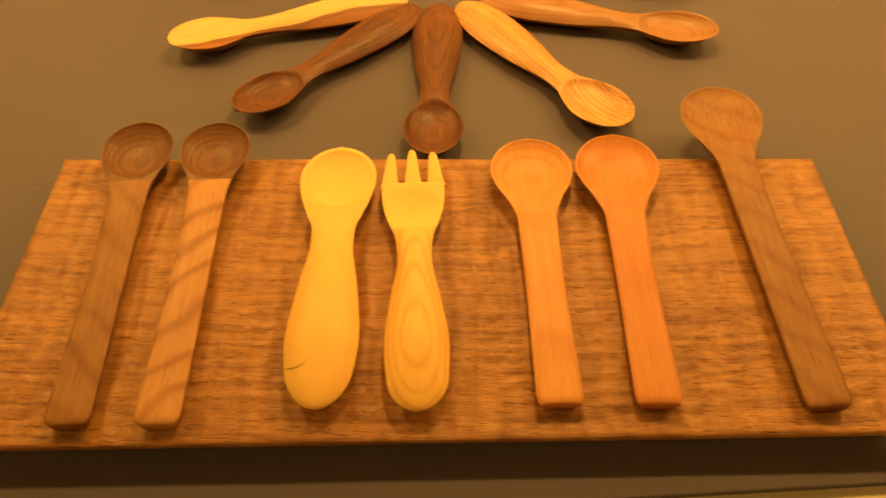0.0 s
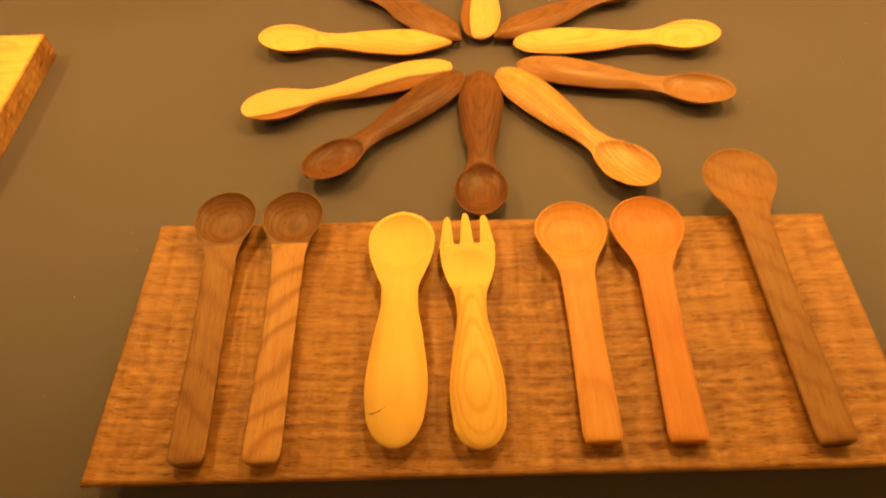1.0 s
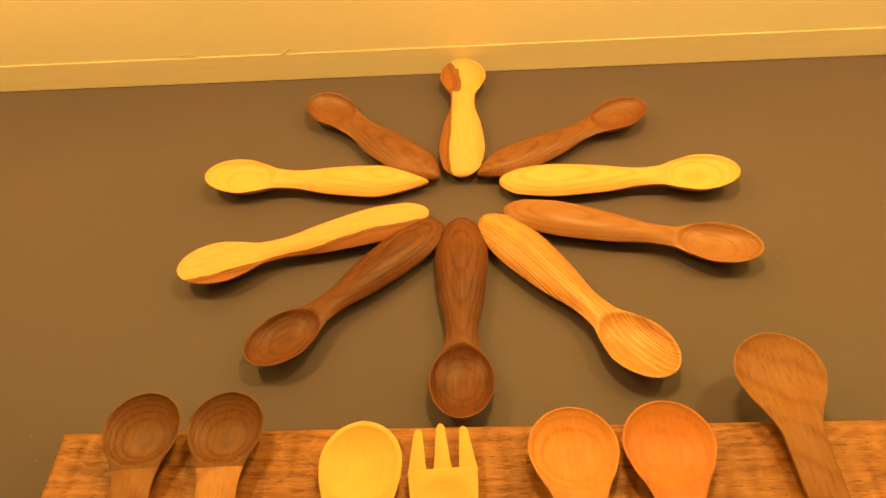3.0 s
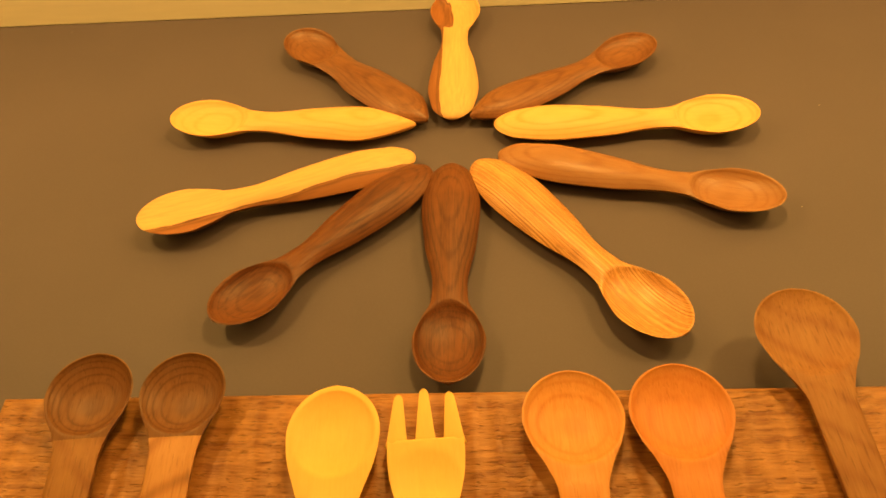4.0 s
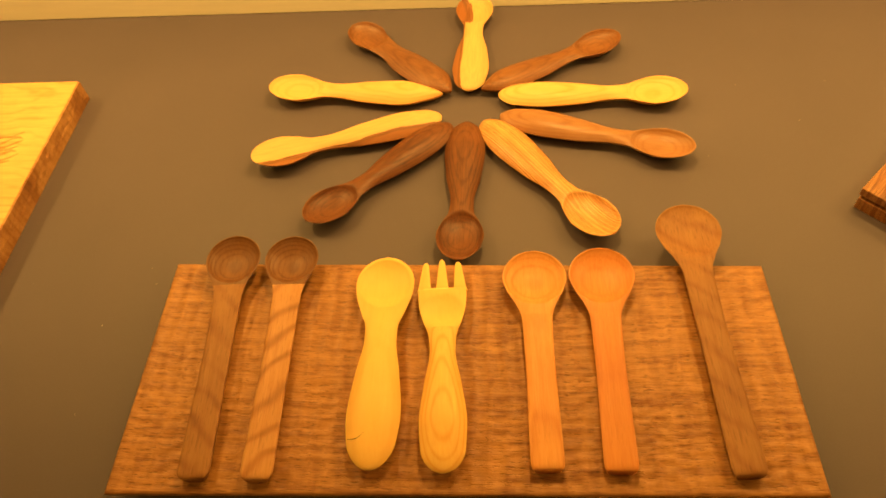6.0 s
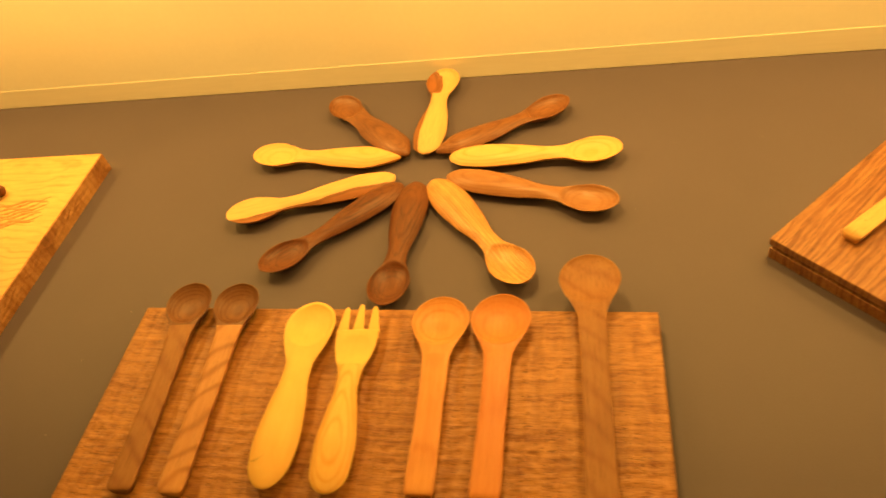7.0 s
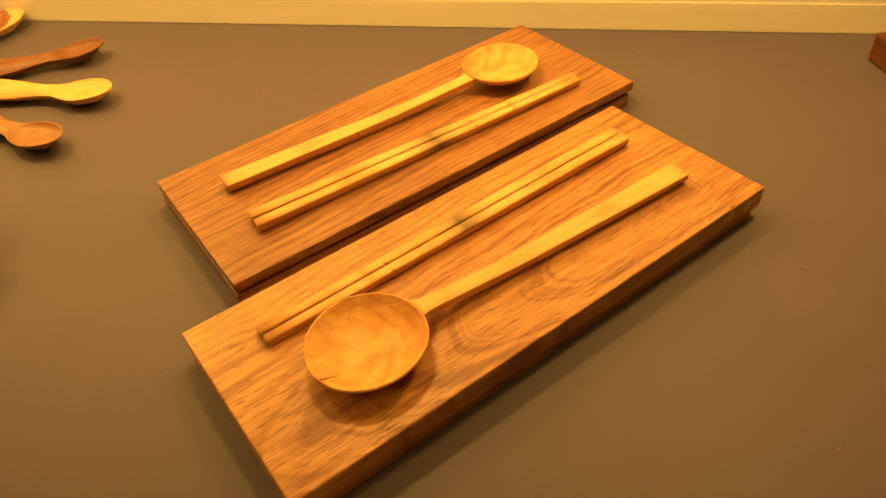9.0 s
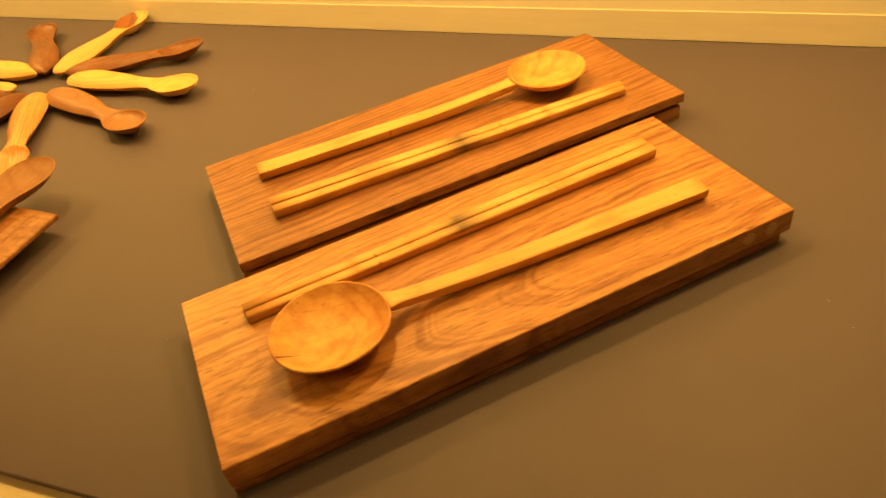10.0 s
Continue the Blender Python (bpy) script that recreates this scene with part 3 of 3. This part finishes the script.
def fork():
    end, tip = Vector((0.0006, -0.2968)), Vector((-0.0078, -0.1632))
    d = tip - end
    ob = thing("wooden_fork", pose(end.x, end.y, TOP, 0, 0, math.degrees(math.atan2(d.y, d.x))), "pale yellow maple fork with three short tines", "fork")
    total = d.length
    hs, root = 0.086, total - 0.0215
    keys = [(0, 0.0112), (0.012, 0.0120), (0.028, 0.0130), (0.050, 0.0105), (0.070, 0.0074), (0.080, 0.0080), (0.092, 0.0118), (0.102, 0.0140), (0.110, 0.0145)]
    half = lambda x: table(keys, x) * round_end(x, 0.013)
    rim = lambda x: table([(0, 0.0075), (0.04, 0.0078), (0.078, 0.0078), (0.10, 0.0072), (total, 0.0090)], x)
    crown = lambda x: table([(0, 0.003), (0.03, 0.0064), (0.055, 0.005), (0.082, 0.0026), (0.098, 0.0004)], x) * round_end(x, 0.012)
    th = lambda x: table([(0, 0.004), (0.03, 0.0078), (0.078, 0.006), (0.10, 0.0048), (total, 0.003)], x) * round_end(x, 0.01)
    dish = lambda x, y: 0.0016 * max(0.0, 1 - ((x - 0.097) / 0.013) ** 2 - (y / 0.013) ** 2)
    smooth(part("handle", loft(0, hs, half, rim, crown, th, const(2.4), n=50, across=22, dense=(1, 0)), MAPLE_GRAIN, ob))
    head = smooth(part("head", loft(hs, root + 0.0012, half, rim, crown, th, const(2.6), bowl=dish, n=26, across=24, close=(False, True)), MAPLE_PALE, ob))
    for y0, y1, ln in ((-0.0108, -0.0098, 0.0205), (0.0, 0.0, 0.0225), (0.0108, 0.0098, 0.0205)):
        a = root - 0.001
        tine_half = lambda x, a=a, ln=ln: (0.0036 * (1 - 0.58 * max(0, (x - a) / ln) ** 1.4) + 0.0010 * math.exp(-max(0, x - a) / 0.0022)) * round_end(a + ln - x, 0.0022)
        mid = lambda x, a=a, y0=y0, y1=y1, ln=ln: y0 + (y1 - y0) * (x - a) / ln
        bm = loft(a, a + ln, tine_half, lambda x, a=a: rim(x) - 0.0003 * max(0.0, 1 - (x - a) / 0.0028), const(0.0003), lambda x: 0.0036 - 0.05 * max(0, x - root), const(3.0), side=mid, n=20, across=10, close=(True, False), dense=(0, 1))
        smooth(part("tine", bm, MAPLE_PALE, head))


fork()


# ---- two walnut cases with table spoons and chopsticks ----
def case(name_label, corner, angle, length, depth, top, gap, inset, plugs=False, mat=WALNUT_CASE):
    """A flat lidded case; corner is its west corner in plan, the length runs along angle."""
    ob = thing("chopstick_case", pose(*corner, 0, 0, 0, angle), name_label, "case", "pair of walnut cases")
    part("lid", box(0, length, -depth, 0, gap, top, 0.0007), mat, ob)
    part("groove", box(0.003, length - 0.003, -depth + 0.003, -0.003, gap - 0.0022, gap - 0.0001), WALNUT_DARK, ob, "dark recessed joint")
    part("base", box(0.0, length - inset, -depth + inset * 0.4, -inset * 0.4, 0, gap - 0.0023, 0.0007), mat, ob)
    if plugs:
        for x in (length - 0.026, length - 0.013):
            bm = bmesh.new()
            bmesh.ops.create_cone(bm, cap_ends=True, segments=20, radius1=0.0034, radius2=0.0034, depth=0.004)
            bmesh.ops.rotate(bm, verts=bm.verts[:], matrix=Matrix.Rotation(radians(90), 3, "X"))
            bmesh.ops.translate(bm, verts=bm.verts[:], vec=(x, -depth + 0.0017, gap + (top - gap) * 0.52))
            part("plug", bm, PLUG, ob, "round pale dowel plug")
    return ob


A_AT, A_ANG, A_LEN, A_DEP, A_TOP = (0.2594, -0.1013), 46.6, 0.2793, 0.1096, 0.0180
B_AT, B_ANG, B_LEN, B_DEP, B_TOP = (0.3274, -0.2098), 47.1, 0.2793, 0.1075, 0.0195
case("dark walnut lidded case with a thin lid", A_AT, A_ANG, A_LEN, A_DEP, A_TOP, 0.0118, 0.002, mat=WALNUT_STRAIGHT)
case("walnut lidded case with arched grain and dowel plugs", B_AT, B_ANG, B_LEN, B_DEP, B_TOP, 0.0070, 0.004, plugs=True)


def table_spoon(end, neck, centre, z0, label, head=0.0265):
    """A long spoon with a square handle and a round, shallow bowl."""
    e, nk, ce = Vector(end), Vector(neck), Vector(centre)
    d = nk - e
    ob = thing("table_spoon", pose(end[0], end[1], z0, 0, 0, math.degrees(math.atan2(d.y, d.x))), label, "spoon", "table spoons")
    reach = d.length
    hw = lambda x: table([(0, 0.0061), (reach * 0.5, 0.0051), (reach * 0.9, 0.0041), (reach - 0.004, 0.0044), (reach + 0.002, 0.0062)], x)
    rim = lambda x: table([(0, 0.0066), (reach * 0.6, 0.0068), (reach, 0.0102), (reach + 0.002, 0.0108)], x)
    th = lambda x: table([(0, 0.0064), (reach * 0.6, 0.0066), (reach, 0.0052), (reach + 0.002, 0.0042)], x)
    smooth(part("handle", loft(0, reach + 0.002, hw, rim, const(0.0004), th, const(7), n=30, across=26, close=(True, True)), BIRCH, ob))
    # bowl, turned round its centre
    c = ob.matrix_world.inverted() @ Vector((ce.x, ce.y, z0))
    bm = bmesh.new()
    profile = [(0.0, 0.0012)] + [(head * math.sin(a), 0.0012 + 0.0098 * (1 - math.cos(a)) / (1 - math.cos(1.25)) * 1.0) for a in (0.25, 0.5, 0.75, 1.0, 1.25)]
    s = head / profile[-1][0]
    outer = [(r * s, z) for r, z in profile]
    inner = [(r * s * 0.955, z + 0.0022 * (1 - i / 7)) for i, (r, z) in enumerate(profile)]
    rimtop = [(head * 0.995, outer[-1][1] + 0.0009), (head * 0.972, outer[-1][1] + 0.0011)]
    ring = outer[1:] + rimtop + inner[::-1][:-1]
    seg = 56
    rows = []
    for i in range(seg):
        a = 2 * math.pi * i / seg
        wob = 1 + 0.012 * math.sin(2 * a + 0.6) + 0.008 * math.sin(3 * a)
        rows.append([bm.verts.new((c.x + r * wob * math.cos(a) * 1.02, c.y + r * wob * math.sin(a), z)) for r, z in ring])
    b0 = bm.verts.new((c.x, c.y, outer[0][1]))
    t0 = bm.verts.new((c.x, c.y, inner[0][1]))
    for i in range(seg):
        p, q = rows[i], rows[(i + 1) % seg]
        for j in range(len(ring) - 1):
            bm.faces.new((p[j], q[j], q[j + 1], p[j + 1]))
        bm.faces.new((b0, q[0], p[0]))
        bm.faces.new((t0, p[-1], q[-1]))
    bmesh.ops.recalc_face_normals(bm, faces=bm.faces[:])
    bowl = smooth(part("bowl", bm, BIRCH_BURL, ob, "round mottled bowl with tool marks"))
    return ob, bowl


table_spoon((0.3055, -0.1053), (0.4272, 0.0084), (0.4455, 0.0252), A_TOP + 0.0002, "pale birch table spoon lying on the walnut case", 0.0245)
spoon_b, bowl_b = table_spoon((0.5532, -0.0752), (0.4357, -0.1910), (0.4180, -0.2122), B_TOP + 0.0002, "pale birch table spoon with a cracked round bowl", 0.0265)


def bowl_crack():
    """A dark notch that runs in from the rim of the larger bowl."""
    c = spoon_b.matrix_world.inverted() @ Vector((0.4180, -0.2122, B_TOP))
    out = (spoon_b.matrix_world.inverted().to_3x3() @ Vector((-0.0132, -0.0236, 0))).normalized()
    bm = bmesh.new()
    rows = []
    for i in range(9):
        s = i / 8
        r = 0.0268 - 0.0095 * s
        z = 0.0012 + 0.0098 * (r / 0.0275) ** 2 + 0.0019
        side = Vector((-out.y, out.x, 0))
        p = Vector((c.x, c.y, 0)) + out * r + side * (0.0014 * s) + Vector((0, 0, z))
        g = 0.00045 * (1 - s) + 0.0001
        rows.append([bm.verts.new(p - side * g), bm.verts.new(p + Vector((0, 0, 0.0001))), bm.verts.new(p + side * g)])
    for a, b in zip(rows, rows[1:]):
        for j in (0, 1):
            bm.faces.new((a[j], b[j], b[j + 1], a[j + 1]))
    part("crack", bm, CRACK, spoon_b, "short dark crack at the rim")


bowl_crack()


def chopstick(end, other, z0, wide=0.0033, narrow=0.0026, label="speckled birch chopstick lying on a walnut case"):
    e, o = Vector(end), Vector(other)
    d = o - e
    ob = thing("chopstick", pose(e.x, e.y, z0, 0, 0, math.degrees(math.atan2(d.y, d.x))), label, "chopstick", "chopsticks")
    ln = d.length
    h = lambda x: wide + (narrow - wide) * x / ln
    smooth(part("stick", loft(0, ln, h, lambda x: 2 * h(x) - 0.0008, const(0.0007), lambda x: 2 * h(x) - 0.0008, const(6), n=14, across=22, close=(True, True)), CHOPSTICK, ob))


for (e, o), z in ((((0.3312, -0.1312), (0.4928, 0.0248)), A_TOP), (((0.3370, -0.1372), (0.4956, 0.0197)), A_TOP),
                  (((0.5190, -0.0410), (0.3656, -0.2080)), B_TOP), (((0.5246, -0.0460), (0.3706, -0.2118)), B_TOP)):
    chopstick(e, o, z + 0.0002)


# ---- pale board with carved squiggles ----
def pale_board():
    ob = thing("plank", pose(-0.318, 0.0210, 0, 0, 0, 0.5), "thick pale pine board with rough bark-like end", "board")
    part("slab", box(-0.34, -0.0012, -0.235, 0, 0, 0.0185, 0.0006), PINE, ob)
    bm = bmesh.new()
    n, m = 90, 8
    g = []
    for i in range(n + 1):
        y = -0.2345 + 0.234 * i / n
        g.append([bm.verts.new((0.0004 + 0.0012 * noise.noise((y * 160, j * 0.8, 2.0)) * math.sin(math.pi * j / m), y, 0.0003 + 0.0178 * j / m)) for j in range(m + 1)])
    for a, b in zip(g, g[1:]):
        for j in range(m):
            bm.faces.new((a[j], b[j], b[j + 1], a[j + 1]))
    border = [r[0] for r in g] + g[-1][1:] + [r[-1] for r in g[:-1]][::-1] + g[0][1:-1][::-1]
    back = [bm.verts.new((-0.0012, v.co.y, v.co.z)) for v in border]
    for k in range(len(border)):
        q = (k + 1) % len(border)
        bm.faces.new((border[k], back[k], back[q], border[q]))
    bmesh.ops.recalc_face_normals(bm, faces=bm.faces[:])
    part("end_grain", bm, PINE_EDGE, ob, "rough brown sawn end")
    rnd = random.Random(4)
    for s in range(9):
        bm = bmesh.new()
        x0, y0 = -0.078 + 0.006 * rnd.random(), -0.098 + 0.0036 * s
        pts = [(x0 + 0.0042 * k, y0 + 0.0022 * math.sin(k * 0.9 + s * 1.7) + 0.0012 * rnd.random() + 0.00006 * k * k) for k in range(14)]
        rows = []
        for k, (x, y) in enumerate(pts):
            w = 0.0011 * math.sin(math.pi * (k + 0.6) / 14.2) + 0.0002
            rows.append([bm.verts.new((x, y - w, 0.0186)), bm.verts.new((x, y, 0.0186 + 1.3 * w)), bm.verts.new((x, y + w, 0.0186))])
        for a, b in zip(rows, rows[1:]):
            for j in (0, 1):
                bm.faces.new((a[j], b[j], b[j + 1], a[j + 1]))
        smooth(part("carved_line", bm, CARVED_SHADE, ob))


pale_board()


def dark_spoon_end():
    ob = thing("wooden_spoon", pose(-0.389, -0.034, 0.0187, 0, 0, 188), "dark walnut spoon lying on the pale board", "spoon")
    half = lambda x: table([(0, 0.006), (0.02, 0.0085), (0.1, 0.006)], x) * round_end(x, 0.008)
    smooth(part("handle", loft(0, 0.12, half, const(0.007), lambda x: 0.006 * round_end(x, 0.008), lambda x: 0.0068 * round_end(x, 0.008), const(2.3), n=30, dense=(1, 0), close=(False, True)), WALNUT_DARK, ob))


dark_spoon_end()


def dark_block():
    ob = thing("dark_board", pose(0.698, 0.066, 0, 0, 0, 20), "dark stained wooden board on the grey table", "board")
    part("slab", box(0, 0.22, -0.12, 0.03, 0, 0.02, 0.002), WALNUT_DARK, ob)


dark_block()

# ---- dust ----
bm = bmesh.new()
rnd = random.Random(11)
for _ in range(45):
    x, y, a, ln, w = rnd.uniform(-0.3, 0.75), rnd.uniform(-0.30, 0.14), rnd.uniform(0, 3.14), rnd.uniform(0.0005, 0.0022), rnd.uniform(0.0001, 0.00024)
    u, v = Vector((math.cos(a), math.sin(a), 0)), Vector((-math.sin(a), math.cos(a), 0))
    p = Vector((x, y, 0.0002))
    q = [bm.verts.new(p + u * (ln / 2 * st[0]) + v * (w * st[1])) for st in ((-1, 0), (0, -1), (1, 0), (0, 1))]
    top = bm.verts.new(p + Vector((0, 0, w)))
    for i in range(4):
        bm.faces.new((q[i], q[(i + 1) % 4], top))
tagged(part("dust", bm, DUST), "pale lint and dust flecks on the grey table", "dust", kind="stuff")
